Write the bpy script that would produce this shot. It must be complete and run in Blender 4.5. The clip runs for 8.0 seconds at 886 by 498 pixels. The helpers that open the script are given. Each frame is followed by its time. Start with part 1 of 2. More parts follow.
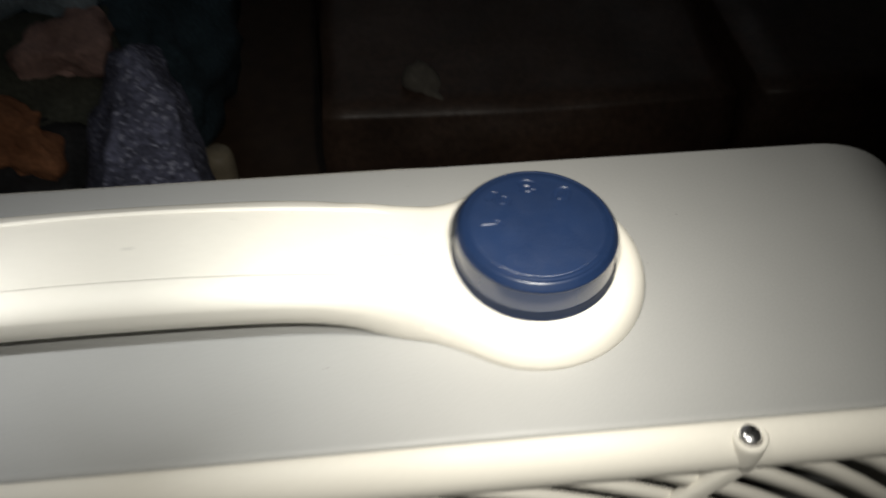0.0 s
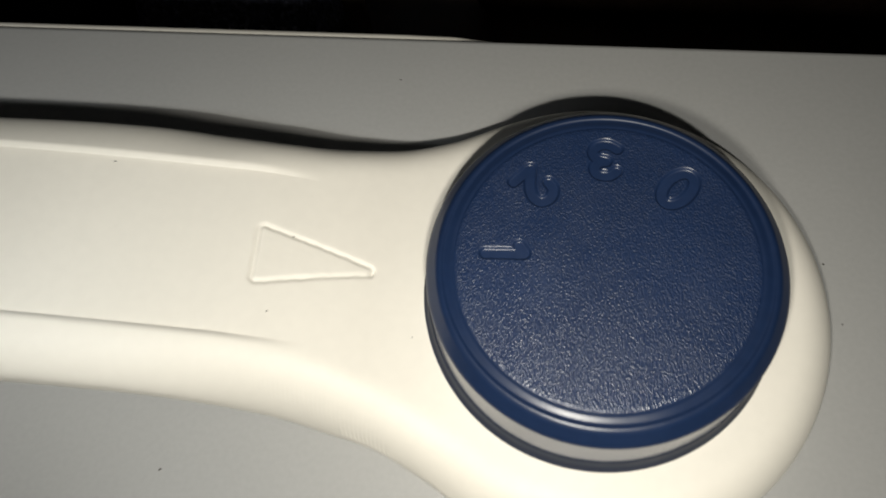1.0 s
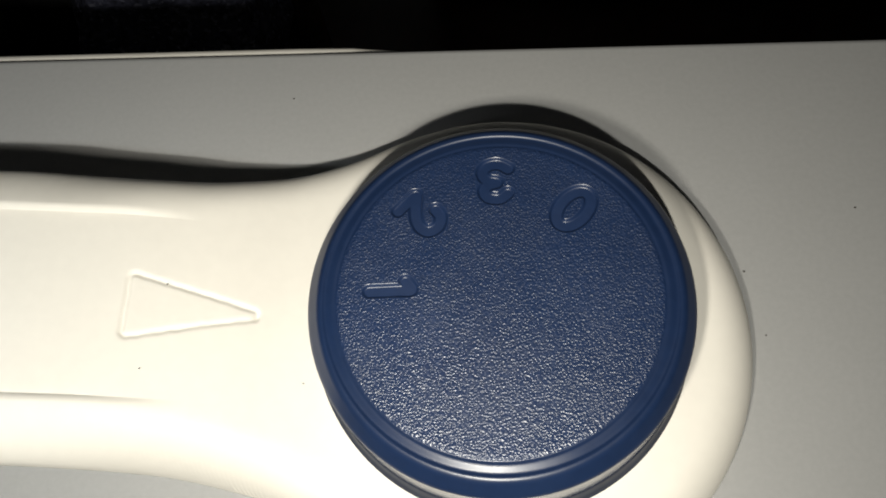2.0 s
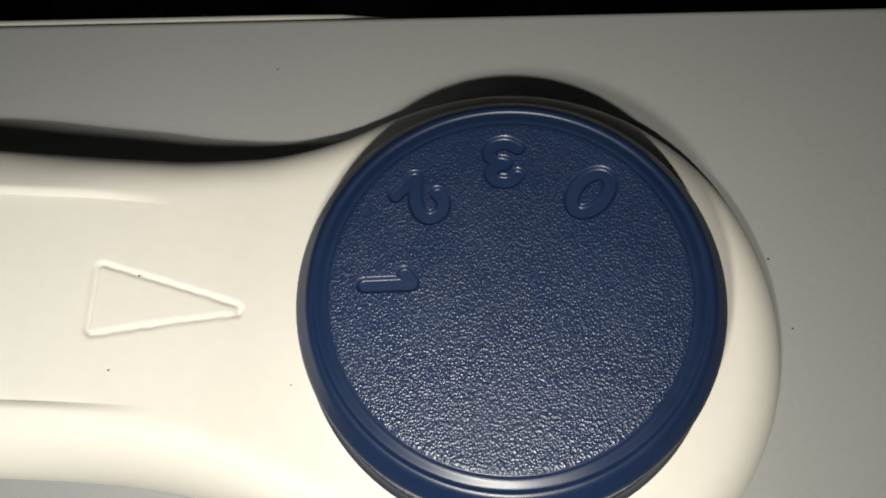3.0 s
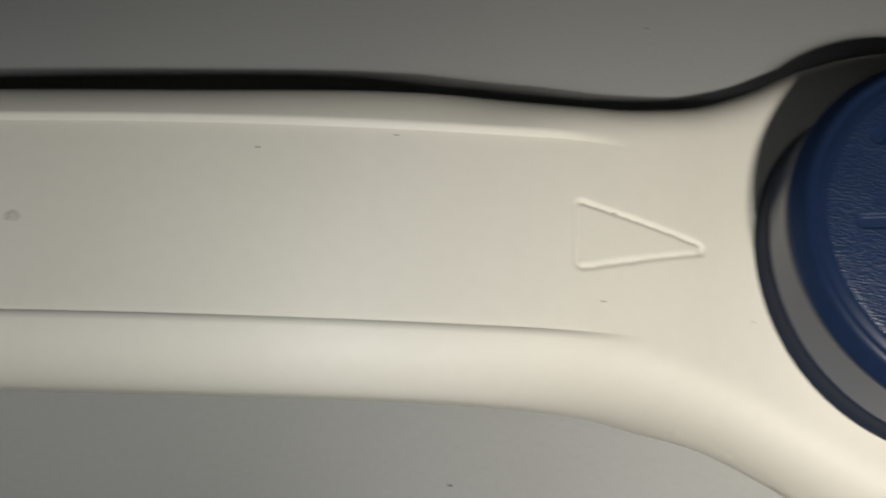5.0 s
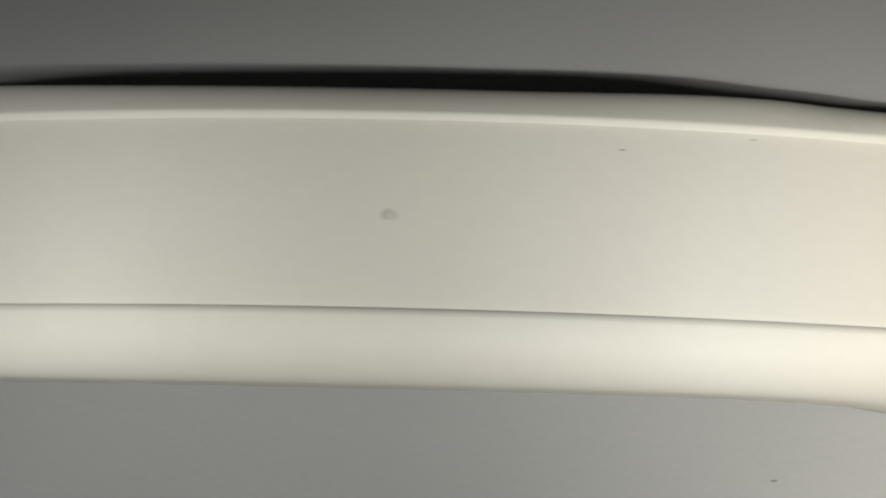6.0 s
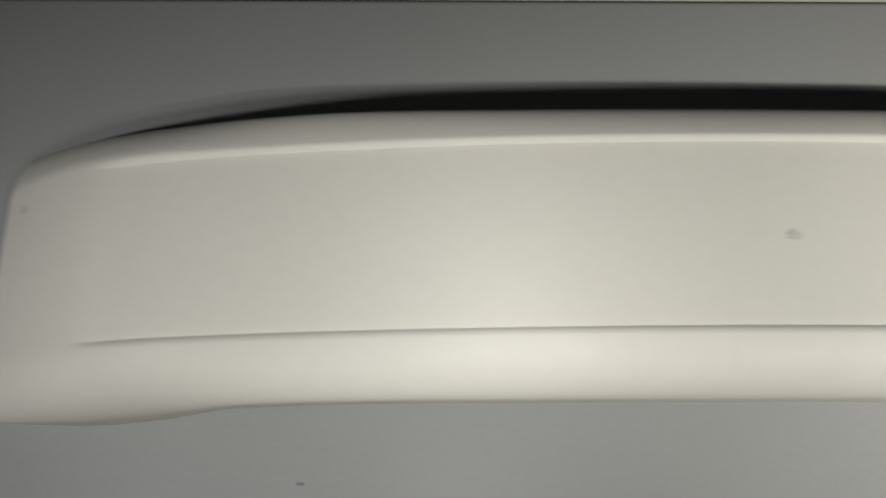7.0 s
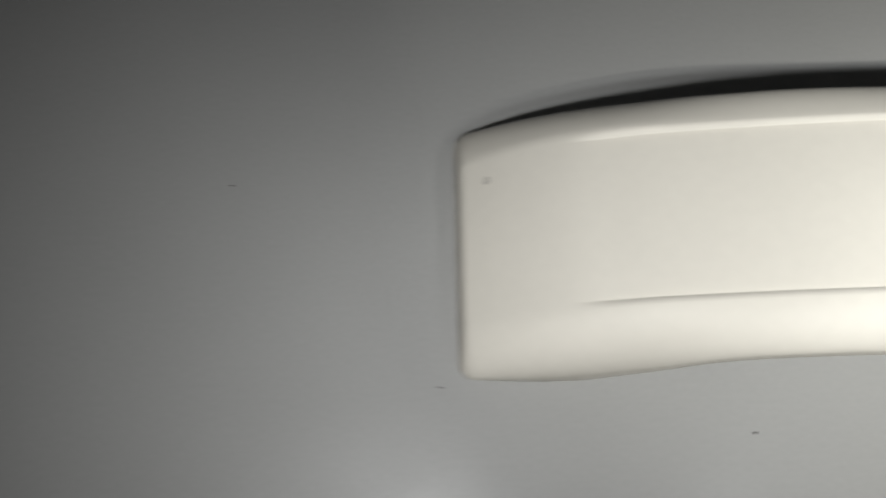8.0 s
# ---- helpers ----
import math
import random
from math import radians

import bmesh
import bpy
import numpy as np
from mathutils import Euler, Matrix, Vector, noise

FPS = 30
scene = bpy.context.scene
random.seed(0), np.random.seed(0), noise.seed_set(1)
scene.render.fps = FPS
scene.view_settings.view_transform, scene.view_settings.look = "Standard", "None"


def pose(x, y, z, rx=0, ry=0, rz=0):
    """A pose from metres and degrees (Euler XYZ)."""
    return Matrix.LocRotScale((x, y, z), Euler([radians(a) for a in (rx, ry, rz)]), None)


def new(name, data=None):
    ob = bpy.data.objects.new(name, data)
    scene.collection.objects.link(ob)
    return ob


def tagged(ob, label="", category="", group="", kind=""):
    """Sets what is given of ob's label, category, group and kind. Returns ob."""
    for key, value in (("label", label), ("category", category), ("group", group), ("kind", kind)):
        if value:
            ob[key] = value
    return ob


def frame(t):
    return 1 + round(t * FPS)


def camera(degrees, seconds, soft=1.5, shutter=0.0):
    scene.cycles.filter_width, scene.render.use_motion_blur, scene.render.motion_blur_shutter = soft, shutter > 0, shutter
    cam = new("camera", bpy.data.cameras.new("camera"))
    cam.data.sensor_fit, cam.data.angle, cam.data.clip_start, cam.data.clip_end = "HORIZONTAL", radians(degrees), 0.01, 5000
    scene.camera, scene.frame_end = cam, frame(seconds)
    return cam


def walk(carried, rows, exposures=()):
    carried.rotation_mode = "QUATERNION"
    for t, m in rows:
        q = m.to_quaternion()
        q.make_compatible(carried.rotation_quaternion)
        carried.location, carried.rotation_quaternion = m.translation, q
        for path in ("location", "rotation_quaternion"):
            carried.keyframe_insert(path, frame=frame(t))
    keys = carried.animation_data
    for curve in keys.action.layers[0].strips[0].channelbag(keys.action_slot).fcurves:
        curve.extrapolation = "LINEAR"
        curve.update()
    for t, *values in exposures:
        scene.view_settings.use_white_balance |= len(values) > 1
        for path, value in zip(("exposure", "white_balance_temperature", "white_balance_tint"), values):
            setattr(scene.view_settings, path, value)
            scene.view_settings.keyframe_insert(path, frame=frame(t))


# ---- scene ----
# One table fan seen from a hand's width: its top panel lies in z = 0, the knob's axis is x = y = 0.
cam = camera(53.93, 8.0, soft=1.8, shutter=0.5)
PATH = [
    (0, pose(-0.03998, -0.14076, 0.17560, 41.075, -0.770, -5.974)),
    (0.2, pose(-0.01812, -0.10434, 0.15117, 36.228, 0.239, -4.950)),
    (0.3, pose(-0.00794, -0.08652, 0.14238, 30.976, 1.785, -2.454)),
    (0.5, pose(0.00079, -0.05838, 0.13072, 26.732, 2.370, 1.698)),
    (0.8, pose(-0.00500, -0.04168, 0.11606, 24.812, 3.801, 4.441)),
    (1, pose(-0.00791, -0.03672, 0.10970, 22.814, 4.272, 5.299)),
    (1.2, pose(-0.00375, -0.02881, 0.10671, 21.646, 3.624, 3.919)),
    (1.5, pose(0.00290, -0.02673, 0.10522, 21.695, 4.219, 2.372)),
    (1.7, pose(0.00265, -0.02839, 0.10500, 21.650, 4.552, 1.904)),
    (2.8, pose(-0.00058, -0.02499, 0.09802, 20.289, 3.963, 0.946)),
    (3, pose(-0.00089, -0.02360, 0.09636, 19.716, 3.525, 0.989)),
    (3.5, pose(-0.00336, -0.02887, 0.09528, 20.096, 3.214, 0.797)),
    (4, pose(-0.01525, -0.03243, 0.09783, 19.754, 3.158, 1.101)),
    (4.5, pose(-0.02855, -0.03236, 0.10121, 19.247, 3.502, 1.407)),
    (5, pose(-0.04798, -0.03208, 0.09990, 20.029, 3.457, 1.924)),
    (5.2, pose(-0.05453, -0.03184, 0.09984, 20.353, 2.966, 2.317)),
    (6.3, pose(-0.10265, -0.03343, 0.10472, 19.296, 0.221, 1.124)),
    (6.5, pose(-0.11025, -0.03193, 0.10525, 19.217, -0.042, 0.791)),
    (7, pose(-0.13529, -0.03140, 0.10724, 18.817, -0.677, -0.162)),
    (7.2, pose(-0.14579, -0.03272, 0.10774, 19.283, -0.798, -0.384)),
    (7.5, pose(-0.16176, -0.03502, 0.10845, 18.798, -0.113, -0.389)),
    (8, pose(-0.19546, -0.03577, 0.11225, 18.016, -2.088, -0.986)),
]
EXPOSURES = [(0.0, 0.85), (0.3, 0.7), (0.5, 0.5), (0.8, 0.14), (1.0, 0.08), (1.5, 0.40), (3.0, 0.15), (3.5, -0.15), (4.0, -0.55), (4.5, -0.3), (5.0, -0.34), (5.2, -0.25), (6.3, 0.15), (7.0, 0.32), (7.5, 0.58), (8.0, 1.0)]
walk(cam, PATH, EXPOSURES)

# ---- light: a dark room; five added lamps stand in for the camera's flash ----
# Dim even fill that enters through the added window and lifts the shadows.
world = bpy.data.worlds.new("night_room")
scene.world = world
world.use_nodes = True
world.node_tree.nodes["Background"].inputs[0].default_value = (0.92, 0.96, 1.0, 1)
world.node_tree.nodes["Background"].inputs[1].default_value = 0.08


def flash_stand_in(x, y, z, watts, tilt=20, spread=92, colour=(1.0, 0.955, 0.87)):
    data = bpy.data.lights.new("flash_stand_in", "AREA")
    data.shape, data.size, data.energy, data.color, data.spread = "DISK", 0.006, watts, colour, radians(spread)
    ob = new("flash_stand_in", data)
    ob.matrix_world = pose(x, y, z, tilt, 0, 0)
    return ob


flash_stand_in(-0.007, -0.041, 0.093, 0.0165, tilt=24, spread=98, colour=(1.0, 0.950, 0.85))
flash_stand_in(-0.065, -0.044, 0.097, 0.0036, tilt=25, spread=64, colour=(0.92, 0.965, 0.99))
flash_stand_in(-0.128, -0.045, 0.101, 0.0050, tilt=25, spread=66, colour=(0.955, 0.97, 0.965))
flash_stand_in(-0.195, -0.048, 0.106, 0.0120, tilt=24, spread=96, colour=(0.965, 0.97, 0.965))
# Farther added lamp that fills the front rim and the background.
flash_stand_in(-0.006, -0.172, 0.265, 0.062, tilt=30, spread=62, colour=(1.0, 0.975, 0.89))


# ---- materials ----
def material(name, colour, rough=0.5, metal=0.0, grain=(900, 0.05), stain=(25, 0.06), bump=(1500, 0.02, 0.0001), specks=None, spec=0.5):
    """A surface with fine grain, broad stains and relief, all at real size in object space."""
    m = bpy.data.materials.new(name)
    m.use_nodes = True
    nt = m.node_tree
    b = nt.nodes["Principled BSDF"]
    b.inputs["Roughness"].default_value = rough
    b.inputs["Metallic"].default_value = metal
    b.inputs["Specular IOR Level"].default_value = spec
    tc = nt.nodes.new("ShaderNodeTexCoord")

    def noise_node(scale, detail=3.0):
        n = nt.nodes.new("ShaderNodeTexNoise")
        n.inputs["Scale"].default_value, n.inputs["Detail"].default_value = scale, detail
        nt.links.new(tc.outputs["Object"], n.inputs["Vector"])
        return n

    def vary(source, amount):
        r = nt.nodes.new("ShaderNodeMapRange")
        r.inputs["From Min"].default_value, r.inputs["From Max"].default_value = 0.3, 0.7
        r.inputs["To Min"].default_value, r.inputs["To Max"].default_value = 1 - amount, 1 + amount
        nt.links.new(source.outputs["Fac"], r.inputs["Value"])
        return r.outputs["Result"]

    mul = nt.nodes.new("ShaderNodeMath")
    mul.operation = "MULTIPLY"
    nt.links.new(vary(noise_node(grain[0]), grain[1]), mul.inputs[0])
    nt.links.new(vary(noise_node(stain[0], 5), stain[1]), mul.inputs[1])
    tint = nt.nodes.new("ShaderNodeVectorMath")
    tint.operation = "SCALE"
    tint.inputs[0].default_value = colour
    nt.links.new(mul.outputs[0], tint.inputs["Scale"])
    last = tint.outputs[0]
    if specks:
        n = noise_node(specks[0], 1.0)
        ramp = nt.nodes.new("ShaderNodeMapRange")
        ramp.inputs["From Min"].default_value, ramp.inputs["From Max"].default_value = specks[1], specks[1] + 0.05
        nt.links.new(n.outputs["Fac"], ramp.inputs["Value"])
        mix = nt.nodes.new("ShaderNodeMix")
        mix.data_type = "RGBA"
        nt.links.new(ramp.outputs["Result"], mix.inputs["Factor"])
        nt.links.new(last, mix.inputs["A"])
        mix.inputs["B"].default_value = (*specks[2], 1)
        last = mix.outputs["Result"]
    nt.links.new(last, b.inputs["Base Color"])
    rr = nt.nodes.new("ShaderNodeMath")
    rr.operation = "MULTIPLY"
    rr.inputs[1].default_value = rough
    nt.links.new(vary(noise_node(stain[0] * 3, 4), 0.12), rr.inputs[0])
    nt.links.new(rr.outputs[0], b.inputs["Roughness"])
    if bump[1]:
        bn = nt.nodes.new("ShaderNodeBump")
        bn.inputs["Strength"].default_value, bn.inputs["Distance"].default_value = bump[1], bump[2]
        if len(bump) > 3:
            cells = nt.nodes.new("ShaderNodeTexVoronoi")
            cells.feature = "SMOOTH_F1"
            cells.inputs["Scale"].default_value, cells.inputs["Smoothness"].default_value = bump[0], 0.45
            nt.links.new(tc.outputs["Object"], cells.inputs["Vector"])
            nt.links.new(cells.outputs["Distance"], bn.inputs["Height"])
        else:
            nt.links.new(noise_node(bump[0], 2).outputs["Fac"], bn.inputs["Height"])
        nt.links.new(bn.outputs["Normal"], b.inputs["Normal"])
    return m


GREY = material("grey_painted_metal", (0.370, 0.370, 0.362), 0.47, grain=(1400, 0.03), stain=(18, 0.04), bump=(2200, 0.08, 0.00006))
CREAM = material("cream_plastic", (0.80, 0.765, 0.685), 0.56, spec=0.4, grain=(700, 0.012), stain=(22, 0.025), bump=(1600, 0.05, 0.00005))
NAVY = material("navy_plastic", (0.009, 0.021, 0.060), 0.33, grain=(900, 0.06), stain=(60, 0.08), bump=(1500, 0.06, 0.00005))
NAVY_SMOOTH = material("polished_navy_plastic", (0.012, 0.027, 0.075), 0.18, spec=0.7, grain=(900, 0.04), stain=(60, 0.06), bump=(1500, 0.03, 0.00005))
NAVY_DULL = material("dull_navy_plastic", (0.010, 0.024, 0.070), 0.38, spec=0.7, grain=(900, 0.06), stain=(60, 0.08), bump=(1500, 0.10, 0.00005))
# The knob's navy, darkened to carry the shade round its foot.
NAVY_FOOT_SHADE = material("foot_shade_navy_plastic", (0.006, 0.013, 0.034), 0.55, spec=0.25, grain=(900, 0.06), stain=(60, 0.08))
NAVY_GRAIN = material("grained_navy_plastic", (0.009, 0.023, 0.069), 0.38, spec=0.78, grain=(1600, 0.10), stain=(70, 0.10), bump=(4700, 0.64, 0.00012, "cells"))
CHROME = material("chrome", (0.78, 0.78, 0.79), 0.28, metal=1.0, bump=(400, 0.05, 0.0001))
SLOT_SHADE = material("black_slot_shade", (0.01, 0.01, 0.01), 0.7)
DUST = material("dark_dust", (0.05, 0.045, 0.035), 0.9)
FLOOR = material("brown_floorboard", (0.075, 0.045, 0.028), 0.5, grain=(60, 0.2), stain=(5, 0.25), bump=(80, 0.2, 0.001))
WALL = material("dim_wall_paint", (0.20, 0.17, 0.14), 0.8, grain=(80, 0.05), stain=(3, 0.12), bump=(120, 0.2, 0.001))
CEILING = material("ceiling_paint", (0.5, 0.48, 0.45), 0.85, grain=(80, 0.04), stain=(3, 0.08), bump=(120, 0.2, 0.001))
LEATHER = material("dark_brown_leather", (0.055, 0.033, 0.023), 0.5, grain=(160, 0.25), stain=(12, 0.35), bump=(220, 0.4, 0.0008))
TWEED = material("blue_grey_tweed", (0.12, 0.125, 0.188), 0.95, grain=(260, 0.55), stain=(45, 0.35), bump=(320, 0.9, 0.002), specks=(300, 0.60, (0.36, 0.37, 0.48)))
CLOTHS = [
    material("pale_blue_cloth", (0.52, 0.64, 0.72), 0.9, grain=(300, 0.2), stain=(30, 0.3), bump=(150, 0.5, 0.002)),
    material("dusty_pink_cloth", (0.60, 0.38, 0.33), 0.9, grain=(300, 0.2), stain=(30, 0.3), bump=(150, 0.5, 0.002)),
    material("olive_cloth", (0.105, 0.11, 0.085), 0.9, grain=(300, 0.25), stain=(30, 0.3), bump=(150, 0.5, 0.002)),
    material("rust_orange_cloth", (0.40, 0.17, 0.08), 0.9, grain=(300, 0.25), stain=(30, 0.3), bump=(150, 0.5, 0.002)),
    material("dark_teal_cloth", (0.05, 0.085, 0.11), 0.9, grain=(300, 0.25), stain=(20, 0.3), bump=(150, 0.5, 0.002)),
    material("charcoal_cloth", (0.030, 0.030, 0.032), 0.95, grain=(300, 0.3), stain=(25, 0.4), bump=(150, 0.5, 0.002)),
]
BEIGE = material("beige_plastic", (0.24, 0.20, 0.14), 0.6, grain=(200, 0.1), stain=(30, 0.2))
SMEAR_GREY = material("greyish_smear", (0.12, 0.108, 0.09), 0.9, grain=(200, 0.1), stain=(40, 0.2))


# ---- helpers of the scene ----
def part(name, bm, mat, parent=None, label="", smooth=True):
    me = bpy.data.meshes.new(name)
    bm.normal_update()
    bm.to_mesh(me)
    bm.free()
    me.materials.append(mat)
    if smooth:
        me.shade_smooth()
    ob = new(name, me)
    ob.parent = parent
    if label:
        ob["label"] = label
    return ob


def smooth_step(a, b, x):
    u = min(max((x - a) / (b - a), 0.0), 1.0)
    return u * u * (3 - 2 * u)


def table(x, pairs):
    """Smooth curve through the pairs (Catmull-Rom tangents)."""
    if x <= pairs[0][0]:
        return pairs[0][1]
    if x >= pairs[-1][0]:
        return pairs[-1][1]
    for i in range(len(pairs) - 1):
        (x0, y0), (x1, y1) = pairs[i], pairs[i + 1]
        if x <= x1:
            def slope(k):
                a, b = pairs[max(k - 1, 0)], pairs[min(k + 1, len(pairs) - 1)]
                return (b[1] - a[1]) / (b[0] - a[0])
            h = x1 - x0
            u = (x - x0) / h
            return ((2 * u**3 - 3 * u**2 + 1) * y0 + (u**3 - 2 * u**2 + u) * h * slope(i)
                    + (-2 * u**3 + 3 * u**2) * y1 + (u**3 - u**2) * h * slope(i + 1))


def lathe(profile, steps=128):
    """Turns (radius, z) in millimetres round the z axis."""
    bm = bmesh.new()
    rings = []
    for r, z in profile:
        if r < 1e-6:
            rings.append([bm.verts.new((0, 0, z / 1000))])
        else:
            rings.append([bm.verts.new((r / 1000 * math.cos(2 * math.pi * k / steps), r / 1000 * math.sin(2 * math.pi * k / steps), z / 1000)) for k in range(steps)])
    for a, b in zip(rings, rings[1:]):
        for k in range(steps):
            j = (k + 1) % steps
            if len(a) == 1:
                bm.faces.new((a[0], b[k], b[j]))
            elif len(b) == 1:
                bm.faces.new((a[k], a[j], b[0]))
            else:
                bm.faces.new((a[k], a[j], b[j], b[k]))
    bmesh.ops.recalc_face_normals(bm, faces=bm.faces)
    return bm


def rounded_box(sx, sy, sz, bevel, segments=3):
    bm = bmesh.new()
    bmesh.ops.create_cube(bm, size=1)
    bmesh.ops.scale(bm, vec=(sx, sy, sz), verts=bm.verts)
    bmesh.ops.bevel(bm, geom=bm.edges[:], offset=bevel, segments=segments, profile=0.5, affect="EDGES")
    return bm


# ---- the fan: sizes in millimetres ----
CX, CZ, HALF, CORNER = -99.0, -232.0, 232.0, 39.0
FLOOR_Z = -0.472
fan = new("box_fan")
fan.location = (CX / 1000, 0, FLOOR_Z)
tagged(fan, "grey and cream box fan with blue knob standing on floor", "fan")


def under_fan(ob, parent=None):
    """Keeps world coordinates for a part of the fan."""
    ob.parent = parent or fan
    if parent is None:
        ob.matrix_parent_inverse = Matrix.Translation(fan.location).inverted()
    return ob


def square_loop(inset, n=12):
    """Rounded square seen from the front, as (x, z) in millimetres, inset from the fan's outline."""
    h, r = HALF - inset, max(CORNER - inset, 3.0)
    out = []
    for q in range(4):
        ox, oz = ((1, 1), (-1, 1), (-1, -1), (1, -1))[q]
        for k in range(n + 1):
            a = math.radians(90 * q + 90 * k / n)
            out.append((CX + ox * (h - r) + r * math.cos(a), CZ + oz * (h - r) + r * math.sin(a)))
    return out


def ring_sweep(profile, n=12):
    """Sweeps (inset, y) round the fan's outline; the profile is closed."""
    bm = bmesh.new()
    loops = []
    for inset, y in profile:
        loops.append([bm.verts.new((x / 1000, y / 1000, z / 1000)) for x, z in square_loop(inset, n)])
    for a, b in zip(loops, loops[1:] + loops[:1]):
        for k in range(len(a)):
            j = (k + 1) % len(a)
            bm.faces.new((a[k], a[j], b[j], b[k]))
    bmesh.ops.recalc_face_normals(bm, faces=bm.faces)
    return bm


housing = under_fan(part("housing", ring_sweep([(1.6, -46.25), (0.95, -46.1), (0.45, -45.75), (0.14, -45.2), (0, -44.4), (0, -20), (0, 10), (0, 42.3), (0.15, 42.9), (0.6, 43.3), (3, 43.3), (3, -46.2)], 16), GREY, None, "light grey painted sheet metal housing"))
front_frame = under_fan(part("front_frame", ring_sweep([(3.2, -46.3), (0.7, -46.3), (0.2, -47.0), (0.25, -48.2), (1.0, -50.2), (2.6, -52.2), (4.6, -53.6), (6.8, -54.3), (9.4, -54.4), (10.6, -53.9), (11.2, -52.8), (11.2, -48), (9, -46.3)], 16), CREAM, None, "cream plastic front rim"))


def back_rim():
    bm = ring_sweep([(3.2, 43.6), (0.9, 43.6), (0.5, 44.2), (0.8, 45.2), (2.0, 46.2), (5, 47.5), (9, 48), (11, 47), (11, 43.6)], 16)
    for x in (-0.03, -0.022, -0.016, -0.011, -0.006, -0.001, 0.005):
        bmesh.ops.bisect_plane(bm, geom=bm.verts[:] + bm.edges[:] + bm.faces[:], plane_co=(x, 0, 0), plane_no=(1, 0, 0))
    for v in bm.verts:
        if v.co.z > -0.012:
            v.co.z -= 0.0013 + 0.0050 * smooth_step(-0.026, 0.005, v.co.x)
    return bm


back_frame = under_fan(part("back_frame", back_rim(), CREAM, None, "cream plastic back rim"))


# grille: concentric slats, clipped by the rim, with four radial spokes
def inside(x, z):
    h, r = HALF - 10.5, CORNER - 10.5
    dx, dz = max(abs(x - CX) - (h - r), 0), max(abs(z - CZ) - (h - r), 0)
    return abs(x - CX) < h and abs(z - CZ) < h and math.hypot(dx, dz) < r


def slat_arc(radius, a0, a1, y, width=5.4, depth=3.0):
    bm = bmesh.new()
    n = max(2, int((a1 - a0) / 2.5) + 1)
    prof = [(-width / 2, 0.6), (-width / 2 + 0.8, -depth / 2), (width / 2 - 0.8, -depth / 2), (width / 2, 0.6), (0, depth / 2)]
    rows = []
    for k in range(n + 1):
        a = math.radians(a0 + (a1 - a0) * k / n)
        rows.append([bm.verts.new(((CX + (radius + dr) * math.cos(a)) / 1000, (y + dy) / 1000, (CZ + (radius + dr) * math.sin(a)) / 1000)) for dr, dy in prof])
    for p, q in zip(rows, rows[1:]):
        for k in range(5):
            j = (k + 1) % 5
            bm.faces.new((p[k], p[j], q[j], q[k]))
    bm.faces.new(rows[0])
    bm.faces.new(rows[-1][::-1])
    bmesh.ops.recalc_face_normals(bm, faces=bm.faces)
    return bm


def grille(name, y, label):
    base = part(name, lathe([(0, 2), (46, 2), (52, 1), (54, -2), (50, -4), (0, -4)], 64), CREAM, None, label)
    base.matrix_world = Matrix.Translation((CX / 1000, y / 1000, CZ / 1000)) @ pose(0, 0, 0, 90)
    under_fan(base)
    back = (Matrix.Translation((CX / 1000, y / 1000, CZ / 1000)) @ pose(0, 0, 0, 90)).inverted()
    k = 0
    while True:
        radius = 268.6 - 9.5 * (22 - k)
        k += 1
        if radius > 296:
            break
        run, runs = [], []
        for d in range(0, 720):
            a = d / 2 + 0.25
            if inside(CX + radius * math.cos(math.radians(a)), CZ + radius * math.sin(math.radians(a))):
                run.append(a)
            elif run:
                runs.append((run[0], run[-1]))
                run = []
        if run:
            runs.append((run[0], run[-1] + 0.5))
        for a0, a1 in runs:
            if a1 - a0 > 1:
                s = part("slat", slat_arc(radius, a0 - 0.6, a1 + 0.6, y), CREAM, base)
                s.matrix_parent_inverse = back
    for a in (57.5, 122.5, 237.5, 302.5):
        bm = rounded_box(0.218 if y < 0 else 0.196, 0.004, 0.0062, 0.0014, 2)
        s = part("spoke", bm, CREAM, base)
        s.matrix_parent_inverse = back
        c, n = math.cos(math.radians(a)), math.sin(math.radians(a))
        s.matrix_basis = Matrix.Translation(((CX + (158 if y < 0 else 147) * c) / 1000, (y - 1.6 if y < 0 else y + 1.6) / 1000, (CZ + (158 if y < 0 else 147) * n) / 1000)) @ pose(0, 0, 0, 0, -a, 0)
    return base


grille("front_grille", -50.8, "cream plastic front grille of concentric slats")
grille("back_grille", 46.0, "cream plastic back grille of concentric slats")

# screw in its boss on the front rim
boss = under_fan(part("screw_boss", lathe([(2.9, -1.6), (2.95, -0.5), (3.1, -0.25), (3.6, -0.15), (4.0, -0.3), (4.3, -0.8), (4.4, -2.0), (4.5, -8.0), (4.3, -9.6), (0.0, -9.8)], 48), CREAM))
boss.matrix_basis = Matrix.Translation((0.0423, -0.0504, -0.0004))


def screw_head():
    return lathe([(0, 1.0), (1.0, 0.96), (1.9, 0.72), (2.5, 0.25), (2.75, -0.3), (2.75, -2.0)], 40)


screw = under_fan(part("screw", screw_head(), CHROME, None, "bright steel pan-head screw"))
screw.matrix_basis = Matrix.Translation((0.0423, -0.0504, -0.0006)) @ pose(0, 0, 0, 4, 0, 12)
for turn in (0, 90):
    # Black bars colour in the shaded cross of the screw; nothing is cut.
    slot_bar = part("slot_bar", rounded_box(0.0030, 0.0007, 0.0006, 0.0001, 1), SLOT_SHADE, screw, "black bar for the shade in the cross slot")
    slot_bar.matrix_basis = pose(0, 0, 0.00085, 0, 0, turn)


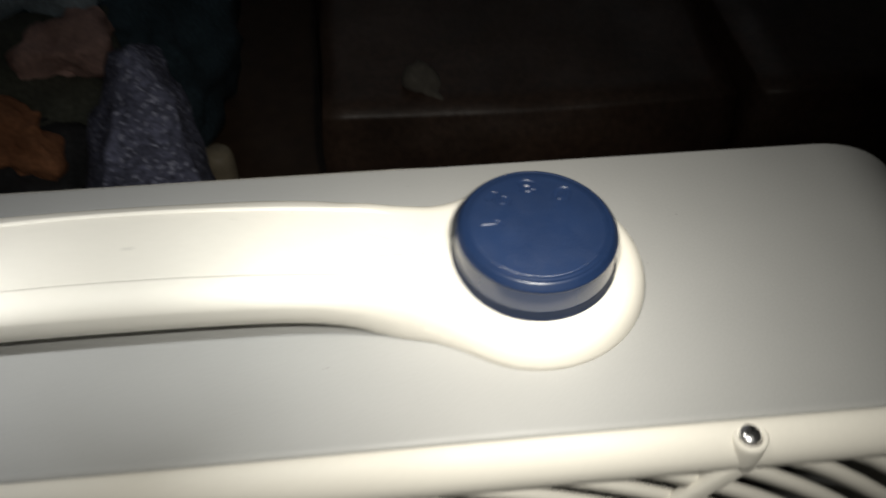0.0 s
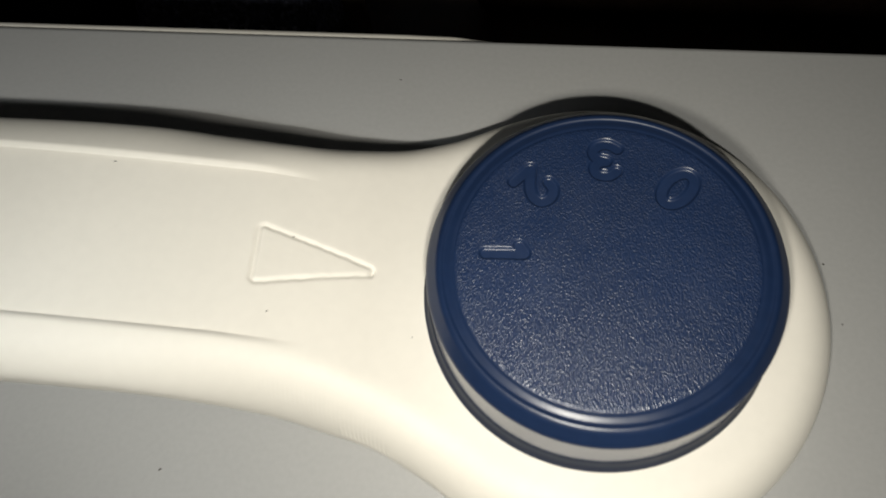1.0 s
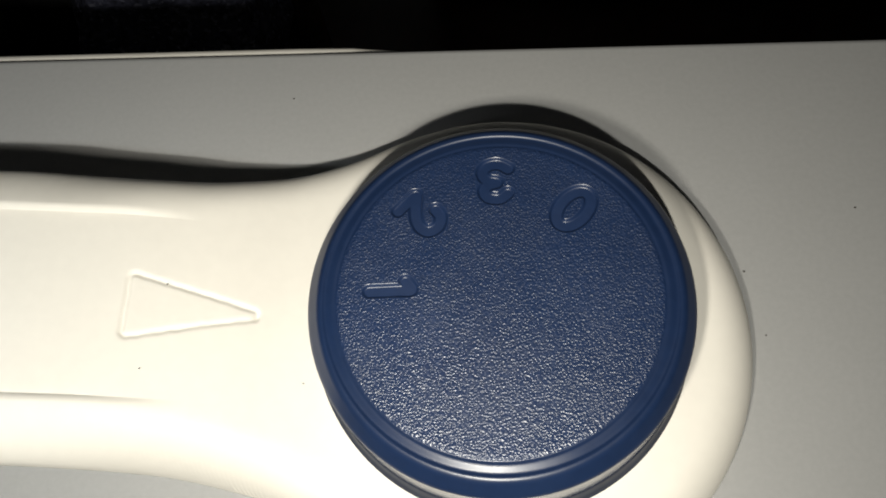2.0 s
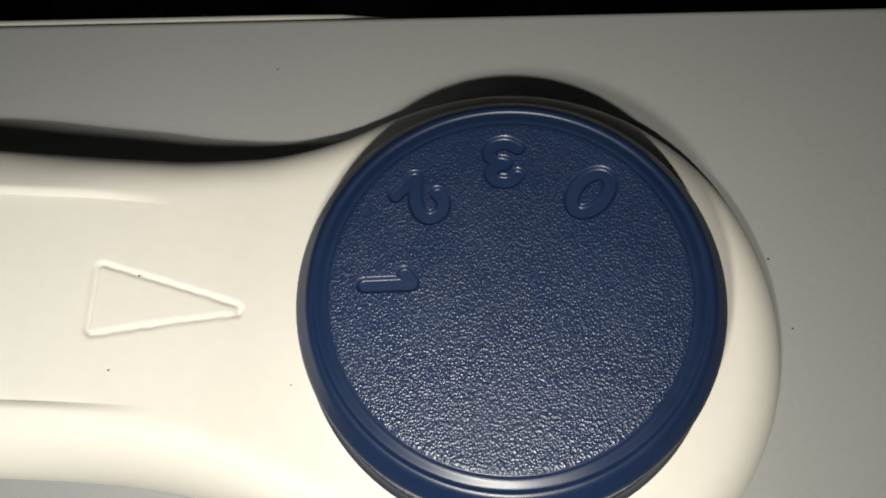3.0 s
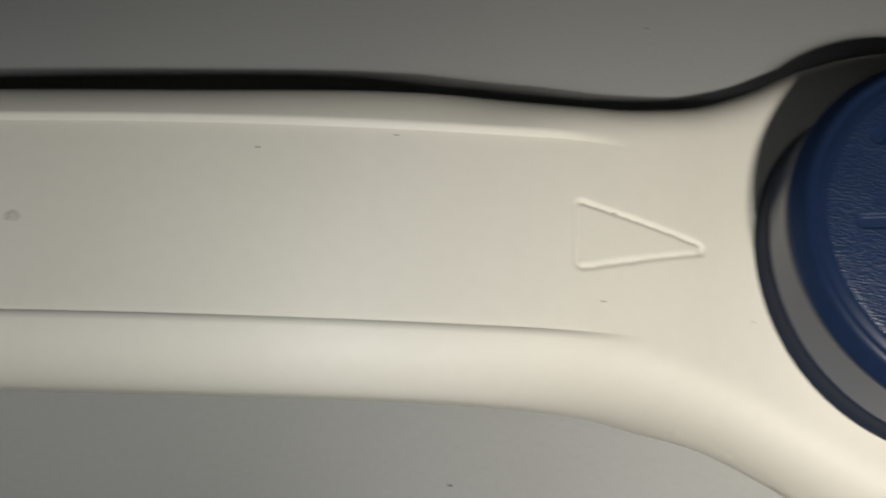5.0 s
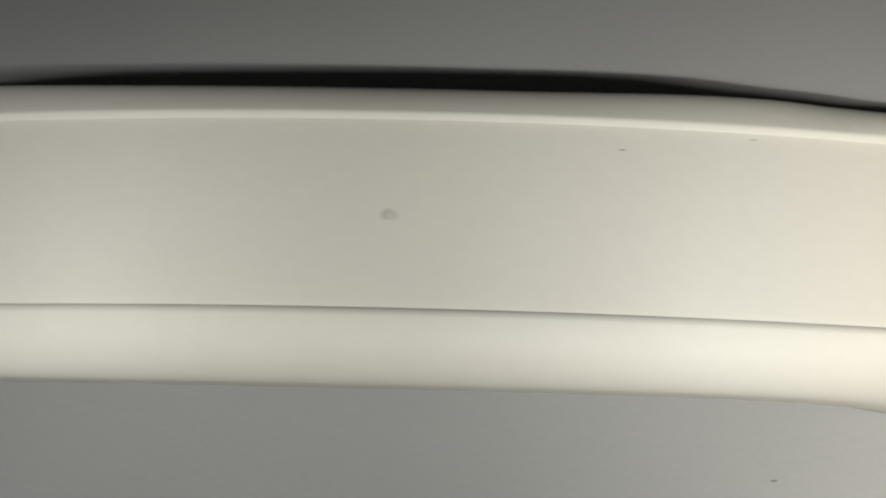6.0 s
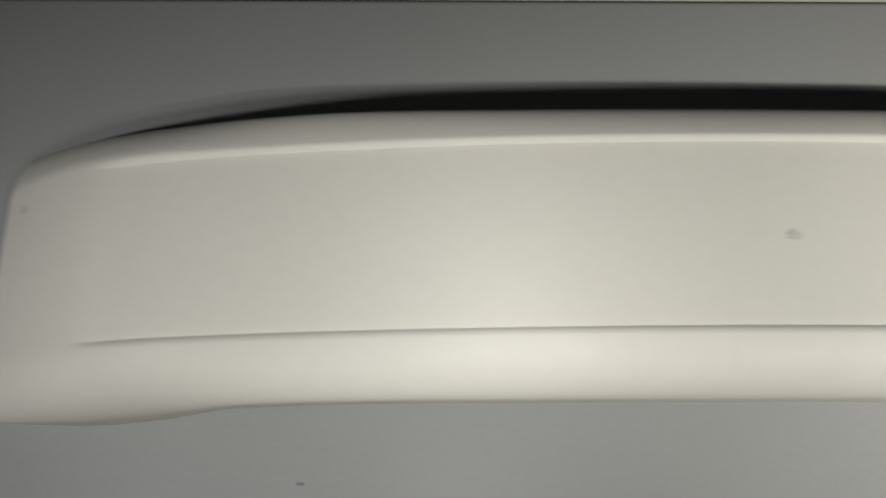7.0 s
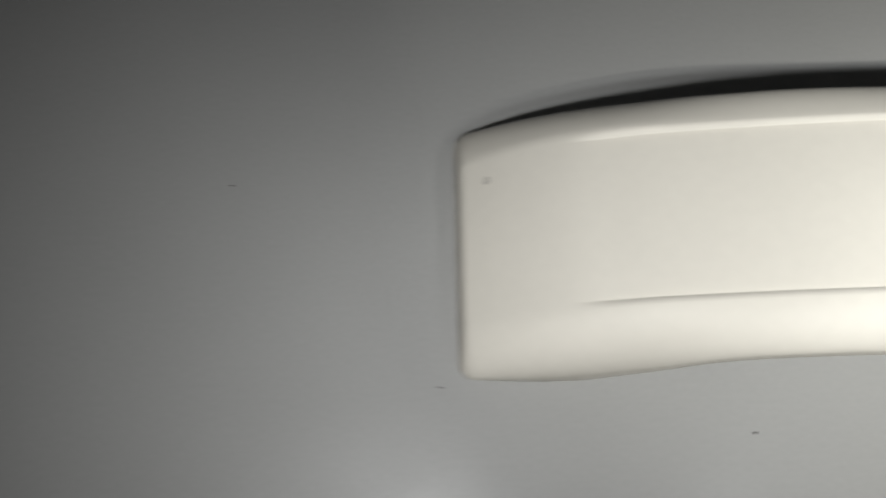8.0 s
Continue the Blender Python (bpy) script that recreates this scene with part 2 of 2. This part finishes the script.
# ---- carrying handle with the knob's pad: one moulding ----
WIDTH = [(-188, 17.3), (-178, 17.8), (-167, 17.6), (-155, 17.2), (-60, 17.0), (-44, 17.0), (-38, 17.2), (-32.5, 18.0), (-26, 19.6), (-20, 22.4), (-15, 25.4)]
EDGE = [(-190, 0), (-187, 0.8), (-183, 2.6), (-176, 5.2), (-167, 8.6), (-157, 13.3), (-146, 15.6), (-125, 16.4), (-99, 16.6), (-72, 16.1), (-56, 14.6), (-47, 12.0), (-40, 8.4), (-33, 4.2), (-26, 1.4), (-19, 0), (30, 0)]
PAD_R, LEFT, YC = 29.5, -189.0, 10.5


def arch(x):
    u = (x + 99.2) / 85
    return 22.05 - 8.18 * u**2 - 1.76 * u**4


def crown(x):
    """Height of the moulding's top along its length."""
    if x < -150:
        return table(x, [(-188.3, 5.2), (-184, 8.2), (-179, 11.2), (-174, 13.6), (-168, arch(-168) - 0.15), (-161, arch(-161)), (-154, arch(-154)), (-150, arch(-150)), (-148, arch(-148))])
    if x > -58:
        return table(x, [(-60, arch(-60)), (-58, arch(-58)), (-53, arch(-53)), (-48, arch(-48)), (-42, arch(-42) - 0.05), (-36, 15.95), (-30, 13.8), (-24, 11.2), (-18, 9.2), (-12, 8.45), (-6, 8.4), (30, 8.4)])
    return arch(x)


def half_width(x):
    w = table(x, WIDTH)
    if x > -15:
        w = math.sqrt(max(PAD_R**2 - x * x, 0.0))
    if x < LEFT + 2.2:
        u = (LEFT + 2.2 - x) / 2.2
        w -= 2.2 * (1 - math.sqrt(max(1 - u * u, 0)))
    return w


TRIANGLE = [(-39.95, 2.8), (-39.95, -3.2), (-27.7, -0.1)]  # inner edge of the engraved outline


def segment_distance(x, y, a, b):
    vx, vy = b[0] - a[0], b[1] - a[1]
    u = min(max(((x - a[0]) * vx + (y - a[1]) * vy) / (vx * vx + vy * vy), 0), 1)
    return math.hypot(x - a[0] - u * vx, y - a[1] - u * vy)


SWELL = [(-60, 0.0), (-50, 0.15), (-44, 0.35), (-38, 0.7), (-31, 0.95), (-25, 1.05), (-20, 0.85), (-14, 0.25), (-9, 0.0), (0, 0.0)]


def back_shift(x, y, w):
    """How far the back edge departs from the front edge's mirror image."""
    if y <= YC or w <= YC + 0.5:
        return 0.0
    slim = 0.6 * (y - YC) / 6.5 * smooth_step(-170, -150, x) * (1 - smooth_step(-85, -55, x))
    return table(x, SWELL) * (y - YC) / (w - YC) - slim


def moulding():
    xs = []
    for k in range(13):
        xs.append(LEFT + 3.2 * (1 - math.cos(math.pi / 2 * k / 12)))
    x = LEFT + 4
    while x < -45:
        xs.append(x)
        x += 0.9
    x = -45.0
    while x < -24:
        xs.append(x)
        x += 0.13
    for k in range(70):
        xs.append(-24 + 53.8 * math.sin(math.pi / 2 * (k + 0.5) / 70) ** 0.9)
    xs.append(PAD_R - 0.01)
    xs = sorted(xs)
    outline = [(x, half_width(x)) for x in np.arange(LEFT, PAD_R, 0.5)] + [(PAD_R, 0.0)]
    ox = np.array([o[0] for o in outline])
    oy = np.array([o[1] for o in outline])
    verts, faces, rows = [], [], []
    for x in xs:
        w = max(half_width(x), 0.02)
        yc = min(YC, 0.61 * w) if x > -15 else YC
        edge = max(table(x, EDGE), 0.0)
        side = [yc + 0.12 + (w - yc - 0.12) * math.sin(math.pi / 2 * k / 15) for k in range(16)]
        mid = [yc - 0.12 - (2 * yc - 0.24) * k / 150 for k in range(151)]
        ys = side[::-1] + mid + [-v for v in side]
        h = crown(x)
        r = 6.4 - 0.4 * smooth_step(-40, -15, x)
        depth = 0.6 * smooth_step(-176, -169, x) * (1 - smooth_step(-46, -33, x))
        row = []
        for y in ys:
            near = np.hypot(ox - x, oy - abs(y)).min() if w > 0.05 else 0.0
            near = w - abs(y) if x < -90 else min(near, w - abs(y)) if x < -30 else max(min(near, PAD_R - math.hypot(x, y)) if x > -10 else near, 0.0)
            if abs(y) >= w - 1e-6:
                near = 0.0
            u = min(near / r, 1.0)
            lean = (0.36 if y > 0 else 0.10) * (1 - smooth_step(-52, -36, x))
            z = edge + (h - edge) * ((1 - lean) * math.sqrt(max(1 - (1 - u) ** 2.1, 0.0)) + lean * u)
            e = min((x - LEFT) / 0.9, 1.0)
            z *= math.sqrt(max(1 - (1 - e) ** 2, 0.0))
            if abs(y) < yc:
                z -= depth
            if -43 < x < -24 and abs(y) < 6:
                d = min(segment_distance(x, y, TRIANGLE[k], TRIANGLE[(k + 1) % 3]) for k in range(3))
                a = [(TRIANGLE[(k + 1) % 3][0] - TRIANGLE[k][0]) * (y - TRIANGLE[k][1]) - (TRIANGLE[(k + 1) % 3][1] - TRIANGLE[k][1]) * (x - TRIANGLE[k][0]) for k in range(3)]
                within = min(a) > 0
                wob = noise.noise(Vector((x * 1.3, y * 1.3, 0.0)))
                d = abs((0.0 if within else d) - 0.55 + 0.09 * wob)
                z -= (0.28 + 0.09 * noise.noise(Vector((x * 0.7, y * 0.7, 4.0)))) * math.exp(-((d / 0.29) ** 2))
                z -= 0.22 * math.exp(-((x + 27.3) ** 2 + (y + 0.35) ** 2) / 0.12)
            y += back_shift(x, y, w)
            row.append(len(verts))
            verts.append((x / 1000, y / 1000, z / 1000))
        open_part = smooth_step(-174, -158, x) * (1 - smooth_step(-44, -32, x))
        drop = (edge + 0.3) * (1 - open_part) + min(edge, 9.0) * open_part
        for k in range(1, 25):
            q = (1 - math.cos(math.pi * k / 24)) / 2
            y = -w + 2 * w * q
            lift = min((w - abs(y)) / (0.5 + 3.1 * open_part), 1.0)
            y += back_shift(x, y, w)
            row.append(len(verts))
            verts.append((x / 1000, y / 1000, (edge - drop * math.sqrt(max(1 - (1 - lift) ** 2, 0.0))) / 1000))
        row[-1] = row[0]
        verts.pop()
        rows.append(row)
    for a, b in zip(rows, rows[1:]):
        for k in range(len(a) - 1):
            faces.append((a[k], a[k + 1], b[k + 1], b[k]))
    faces.append(rows[0][:-1][::-1])
    faces.append(rows[-1][:-1])
    me = bpy.data.meshes.new("handle")
    me.from_pydata(verts, [], faces)
    me.materials.append(CREAM)
    me.shade_smooth()
    ob = new("handle", me)
    ob["label"] = "cream plastic arched handle with engraved triangle"
    return ob


handle = under_fan(moulding())


# ---- the knob ----
FACE_Z, FACE_R = 20.0, 16.75
knob = under_fan(part("control_knob", lathe([
    (FACE_R, FACE_Z - 0.1), (16.85, 19.87), (17.0, 19.93), (17.15, 19.94), (17.4, 19.88), (17.7, 19.78), (17.9, 19.73), (18.02, 19.75), (18.12, 19.82), (18.22, 19.87),
    (18.34, 19.88), (18.5, 19.84), (18.66, 19.76), (18.84, 19.62), (19.02, 19.42), (19.3, 19.06), (19.7, 18.60), (19.95, 18.28), (20.07, 18.05), (20.1, 17.85), (20.06, 17.65), (19.95, 17.5)]), NAVY, None, "navy blue plastic rotary speed knob"))
part("knob_side", lathe([(19.95, 17.5), (19.98, 16.5), (20.08, 14.5), (20.2, 12.3), (20.3, 10.5), (20.35, 8.0)]), NAVY_SMOOTH, knob, "polished navy side wall of the knob")


def foot_shade_ring():
    """Ring coloured dark for shade at the knob's foot; it follows the moulding under it."""
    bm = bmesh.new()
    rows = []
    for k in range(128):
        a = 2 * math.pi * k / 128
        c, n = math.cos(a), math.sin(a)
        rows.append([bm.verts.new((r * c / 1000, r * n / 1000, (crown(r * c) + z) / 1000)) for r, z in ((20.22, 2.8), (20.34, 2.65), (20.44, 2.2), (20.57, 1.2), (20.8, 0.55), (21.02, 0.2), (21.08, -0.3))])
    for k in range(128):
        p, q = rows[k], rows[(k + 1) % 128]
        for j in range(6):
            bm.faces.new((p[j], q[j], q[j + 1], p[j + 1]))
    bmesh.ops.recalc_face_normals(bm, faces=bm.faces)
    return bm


part("foot_shade_ring", foot_shade_ring(), NAVY_FOOT_SHADE, knob, "ring at the knob's foot, coloured dark for shade")

# engraved digits: rounded strokes, local x to the right and y up, in millimetres
STROKES = {
    "1": [(-0.95, 1.55), (-0.55, 1.85), (0.0, 2.1), (0.0, 0.8), (0.0, -0.8), (0.0, -2.2)],
    "2": [(-1.45, 0.75), (-1.25, 1.7), (-0.3, 2.3), (0.8, 2.0), (1.1, 1.05), (0.7, 0.0), (-0.2, -1.0), (-1.2, -1.95), (-0.2, -2.05), (1.4, -2.05)],
    "3": [(-1.25, 1.4), (-0.4, 2.0), (0.8, 1.85), (1.25, 1.1), (0.8, 0.35), (-0.1, 0.1), (0.9, -0.2), (1.4, -1.0), (0.9, -1.85), (-0.3, -2.05), (-1.35, -1.5)],
    "0": [(1.4 * math.sin(2 * math.pi * k / 14), 2.3 * math.cos(2 * math.pi * k / 14)) for k in range(14)],
}
DIGITS = (("1", 178.5, 11.1, 4), ("2", 133, 12.1, 4), ("3", 91.5, 12.6, 0), ("0", 50, 12.2, 0))


def stroke_points(text, angle, radius, lean):
    """The digit's centre line as a dense row of points on the face, in millimetres."""
    pts = [Vector(p) for p in STROKES[text]]
    closed = text == "0"
    fine = []
    for i in range(len(pts) if closed else len(pts) - 1):
        p = [pts[(i + d) % len(pts)] if closed else pts[min(max(i + d, 0), len(pts) - 1)] for d in (-1, 0, 1, 2)]
        for k in range(12):
            u = k / 12
            fine.append(0.5 * (2 * p[1] + (p[2] - p[0]) * u + (2 * p[0] - 5 * p[1] + 4 * p[2] - p[3]) * u**2 + (3 * p[1] - p[0] - 3 * p[2] + p[3]) * u**3))
    fine.append(pts[0] if closed else pts[-1])
    turn = Matrix.Rotation(math.radians(angle + 90 + lean), 2)
    at = Vector((radius * math.cos(math.radians(angle)), radius * math.sin(math.radians(angle))))
    return np.array([turn @ p + at for p in fine])


def dial():
    """The flat face, with the digits sunk into it; each digit's trough is a mesh of its own."""
    radii = np.concatenate([np.linspace(0.5, 7.4, 10), np.arange(7.5, 15.8, 0.085), [16.0, 16.3, 16.5, 16.65, FACE_R]])
    drop = np.concatenate([np.zeros(len(radii) - 4), [0.0, 0.01, 0.04, 0.1]])
    steps = 900
    angles = np.arange(steps) * 2 * math.pi / steps
    x = np.outer(radii, np.cos(angles)).ravel()
    y = np.outer(radii, np.sin(angles)).ravel()
    z = FACE_Z - np.repeat(drop, steps)
    owner = np.full(len(x), -1)
    for n, spec in enumerate(DIGITS):
        line = stroke_points(*spec)
        near = np.full(len(x), 9.0)
        close = np.hypot(x - line[:, 0].mean(), y - line[:, 1].mean()) < 5
        near[close] = np.sqrt(((x[close, None] - line[None, :, 0]) ** 2 + (y[close, None] - line[None, :, 1]) ** 2).min(axis=1))
        u = np.clip((0.80 - near) / 0.30, 0, 1)
        z = z - 0.36 * u * u * (3 - 2 * u)
        owner[near < 0.80] = n
    verts = [(a / 1000, b / 1000, c / 1000) for a, b, c in zip(x, y, z)] + [(0, 0, FACE_Z / 1000)]
    groups = [[] for _ in range(len(DIGITS) + 1)]
    for i in range(len(radii) - 1):
        for k in range(steps):
            j = (k + 1) % steps
            quad = (i * steps + k, (i + 1) * steps + k, (i + 1) * steps + j, i * steps + j)
            groups[max(owner[v] for v in quad)].append(quad)
    for k in range(steps):
        groups[-1].append((len(x), k, (k + 1) % steps))
    words = {"0": "zero", "1": "one", "2": "two", "3": "three"}
    for n, quads in enumerate(groups):
        used = sorted({v for q in quads for v in q})
        where = {v: i for i, v in enumerate(used)}
        face = n == len(DIGITS)
        me = bpy.data.meshes.new("dial_face" if face else "digit")
        me.from_pydata([verts[v] for v in used], [], [[where[v] for v in q] for q in quads])
        me.materials.append(NAVY_GRAIN if face else NAVY_DULL)
        me.shade_smooth()
        ob = new(me.name, me)
        ob.parent = knob
        ob["label"] = "finely grained knob face" if face else "smooth engraved digit " + words[DIGITS[n][0]]


dial()


# ---- dust and marks on the fan ----
def top_at(x, y):
    if abs(y) < half_width(x) and LEFT < x < PAD_R:
        return crown(x) - (0.6 if abs(y) < YC and -166 < x < -46 else 0)
    return 0.0


def dust_grain(x, y, length, width, turn=0.0, lift=0.0, thick=0.16):
    bm = bmesh.new()
    bmesh.ops.create_icosphere(bm, subdivisions=1, radius=0.5)
    rnd = random.Random(int(x * 10 + y * 100))
    for v in bm.verts:
        v.co *= rnd.uniform(0.7, 1.15)
    bmesh.ops.scale(bm, vec=(length / 1000, width / 1000, thick / 1000), verts=bm.verts)
    bmesh.ops.rotate(bm, cent=(0, 0, 0), matrix=Matrix.Rotation(math.radians(turn), 3, "Z"), verts=bm.verts)
    bmesh.ops.translate(bm, vec=(x / 1000, y / 1000, (top_at(x, y) + lift) / 1000), verts=bm.verts)
    return bm


grains = bmesh.new()
for x, y, l, w, turn in ((29.9, 9.5, 0.45, 0.35, 0), (-53.5, -23.8, 0.5, 0.3, 20), (-29.2, 35.6, 0.45, 0.25, 10), (-38, -7.2, 0.28, 0.16, 30),
                         (-21.8, -7.3, 0.22, 0.16, 10), (-73.2, 7.6, 0.5, 0.25, 0), (-151, -24.4, 0.6, 0.5, 0),
                         (-219.6, 10, 0.9, 0.22, -5), (44.4, 18, 0.4, 0.3, 0), (31.7, 1.3, 0.3, 0.25, 0), (-191.4, -18.1, 1.6, 0.14, -10),
                         (-59.1, 9.6, 0.5, 0.12, 0), (-36.5, 2.4, 0.3, 0.2, -15)):
    bm = dust_grain(x, y, l, w, turn)
    tmp = bpy.data.meshes.new("tmp")
    bm.to_mesh(tmp)
    bm.free()
    grains.from_mesh(tmp)
    bpy.data.meshes.remove(tmp)
dust = part("dust", grains, DUST, None)
SCUFF = material("worn_plastic", (0.60, 0.57, 0.51), 0.62, grain=(1500, 0.12), stain=(900, 0.15))


def smear(x, y, length, width):
    """A flat ragged mark that follows the surface under it."""
    bm = bmesh.new()
    rnd = random.Random(int(-x * 10))
    ring = []
    for k in range(18):
        a, q = 2 * math.pi * k / 18, rnd.uniform(0.75, 1.1)
        px, py = x + q * length / 2 * math.cos(a), y + q * width / 2 * math.sin(a)
        ring.append(bm.verts.new((px / 1000, py / 1000, (top_at(px, py) + 0.012) / 1000)))
    mid = bm.verts.new((x / 1000, y / 1000, (top_at(x, y) + 0.016) / 1000))
    for k in range(18):
        bm.faces.new((ring[k], ring[(k + 1) % 18], mid))
    return bm


for x, y, l, w in ((-97.3, -0.5, 1.9, 1.3), (-185.2, 7.6, 1.0, 1.2)):
    under_fan(part("scuff", smear(x, y, l, w), SCUFF))
tagged(dust, "dark dust grains and a hair lying on the fan", "dust", kind="stuff")

# ---- the room ----
def slab(name, x0, x1, y0, y1, z0, z1, mat, label, category):
    bm = bmesh.new()
    bmesh.ops.create_cube(bm, size=1)
    bmesh.ops.scale(bm, vec=(x1 - x0, y1 - y0, z1 - z0), verts=bm.verts)
    bmesh.ops.translate(bm, vec=((x0 + x1) / 2, (y0 + y1) / 2, (z0 + z1) / 2), verts=bm.verts)
    return tagged(part(name, bm, mat, None, smooth=False), label, category, kind="structure")


slab("floor", -1.7, 1.7, -1.6, 1.6, FLOOR_Z - 0.1, FLOOR_Z, FLOOR, "dark brown boarded floor in the dark", "floor")


# This opening and its window are made up, to let dim light in.
def wall_with_opening():
    bm = bmesh.new()
    for x0, x1, z0, z1 in ((-1.7, -0.9, FLOOR_Z, 2.0), (0.9, 1.7, FLOOR_Z, 2.0), (-0.9, 0.9, FLOOR_Z, 0.45), (-0.9, 0.9, 1.7, 2.0)):
        made = bmesh.ops.create_cube(bm, size=1)["verts"]
        bmesh.ops.scale(bm, vec=(x1 - x0, 0.1, z1 - z0), verts=made)
        bmesh.ops.translate(bm, vec=((x0 + x1) / 2, 1.65, (z0 + z1) / 2), verts=made)
    return bm


tagged(part("wall_north", wall_with_opening(), WALL, None, smooth=False), "dim painted wall with an opening cut for fill light", "wall", kind="structure")
window = tagged(new("fill_window"), "added unseen window letting in fill light", "window", kind="structure")
window.location = (0, 1.65, 0.45)
for name, sx, sz, x, z in (("frame_post", 0.05, 1.25, -0.875, 0.625), ("frame_post", 0.05, 1.25, 0.0, 0.625), ("frame_post", 0.05, 1.25, 0.875, 0.625), ("frame_rail", 1.7, 0.05, 0, 0.025), ("frame_rail", 1.7, 0.05, 0, 1.225)):
    part(name, rounded_box(sx, 0.06, sz, 0.006, 2), CEILING, window).location = (x, 0, z)
slab("wall_south", -1.7, 1.7, -1.7, -1.6, FLOOR_Z, 2.0, WALL, "dim painted wall in the dark", "wall")
slab("wall_east", 1.7, 1.8, -1.7, 1.7, FLOOR_Z, 2.0, WALL, "dim painted wall in the dark", "wall")
slab("wall_west", -1.8, -1.7, -1.7, 1.7, FLOOR_Z, 2.0, WALL, "dim painted wall in the dark", "wall")
slab("ceiling", -1.8, 1.8, -1.7, 1.7, 2.0, 2.1, CEILING, "plain ceiling in the dark", "ceiling")


def soft_form(sx, sy, sz, puff=0.25, rough=0.01, scale=18.0, seed=0.0, cuts=14, taper=0.0):
    """A stuffed or crumpled body standing on z = 0."""
    bm = bmesh.new()
    bmesh.ops.create_cube(bm, size=2)
    bmesh.ops.subdivide_edges(bm, edges=bm.edges[:], cuts=cuts, use_grid_fill=True)
    for v in bm.verts:
        c = v.co
        d = Vector((c.x, c.y, c.z))
        n = d.normalized()
        d = d.lerp(n * 1.15, puff)
        p = Vector((d.x * sx / 2, d.y * sy / 2, d.z * sz / 2))
        rise = max((d.z + 1) / 2, 0.0) ** 1.5
        p.x *= 1 - taper * rise
        p.y *= 1 - 0.6 * taper * rise
        p += n * rough * noise.fractal(p * scale + Vector((seed, seed, 0)), 1.0, 2.0, 4)
        v.co = p
    low = min(v.co.z for v in bm.verts)
    bmesh.ops.translate(bm, vec=(0, 0, -low), verts=bm.verts)
    return bm


def loose(name, bm, mat, m, label, category):
    ob = tagged(part(name, bm, mat), label, category)
    ob.matrix_world = m
    return ob


# dark brown sofa behind the fan
sofa = new("sofa")
sofa.location = (0.47, 0.66, FLOOR_Z)
tagged(sofa, "low dark brown leather sofa in shadow behind the fan", "sofa")
for name, sx, sy, sz, x, y, z, mat in (("base", 1.1, 0.60, 0.09, 0.0, 0.04, 0.0, LEATHER), ("seat_cushion", 0.36, 0.56, 0.10, -0.37, 0.02, 0.082, LEATHER),
                                       ("seat_cushion", 0.72, 0.56, 0.10, 0.175, 0.02, 0.082, LEATHER), ("backrest", 1.1, 0.2, 0.50, 0.0, 0.42, 0.0, LEATHER)):
    ob = part(name, soft_form(sx, sy, sz, 0.12, 0.006, 9.0, x + z, 18), mat, sofa)
    ob.location = (x, y, z)

# coat and cloths
coat = tagged(new("draped_coat"), "blue-grey speckled tweed coat, shaded side coloured charcoal, draped over a stool", "coat")
coat.matrix_world = Matrix.Translation((-0.216, 0.28, FLOOR_Z)) @ pose(0, 0, 0, 0, 8, 12)
part("coat_body", soft_form(0.138, 0.12, 0.325, 0.2, 0.012, 20, 3.0, 22, 0.80), TWEED, coat)
# Separate charcoal strip that colours in the shade on the coat's right side.
shaded_side = part("shaded_side", soft_form(0.06, 0.06, 0.27, 0.25, 0.012, 22, 6.0, 18, 0.5), CLOTHS[5], coat, "charcoal grey strip for the coat's shaded side")
shaded_side.matrix_basis = pose(0.042, 0.03, 0.0, 0, -7, 0)
for name, k, sx, sy, sz, x, y, z, label in (
        ("folded_cloth", 4, 0.5, 0.3, 0.22, -0.43, 0.60, 0.0, "dark teal cloth heap on the floor"),
        ("folded_cloth", 2, 0.20, 0.16, 0.225, -0.33, 0.44, 0.0, "olive grey crumpled cloth on the floor"),
        ("folded_cloth", 5, 0.11, 0.10, 0.205, -0.295, 0.36, 0.0, "charcoal crumpled cloth on the floor"),
        ("folded_cloth", 3, 0.055, 0.05, 0.05, -0.290, 0.355, 0.192, "rust orange crumpled cloth on a dark heap"),
        ("folded_cloth", 0, 0.15, 0.10, 0.06, -0.325, 0.55, 0.200, "pale blue cloth lying on a heap"),
        ("folded_cloth", 1, 0.06, 0.06, 0.04, -0.262, 0.44, 0.212, "dusty pink cloth lying on a heap")):
    loose(name, soft_form(sx, sy, sz, 0.45, 0.02, 22, 1.7 * k + x), CLOTHS[k], Matrix.Translation((x, y, FLOOR_Z + z)), label, "cloth")
bottle = loose("bottle", lathe([(0, 200), (8, 200), (11, 197), (12, 190), (13, 120), (14, 60), (14, 4), (12, 0), (0, 0)], 32), BEIGE, Matrix.Translation((-0.153, 0.360, FLOOR_Z)), "beige slim plastic bottle standing on the floor", "bottle")
# Made-up crumpled form that stands for a pale smear on the seat.
loose("pale_smear", soft_form(0.055, 0.03, 0.012, 0.5, 0.008, 30, 5.0), SMEAR_GREY, Matrix.Translation((0.020, 0.445, FLOOR_Z + 0.172)) @ pose(0, 0, 0, 0, 25, -30), "crumpled grey form added as a pale smear on the sofa seat", "tissue")
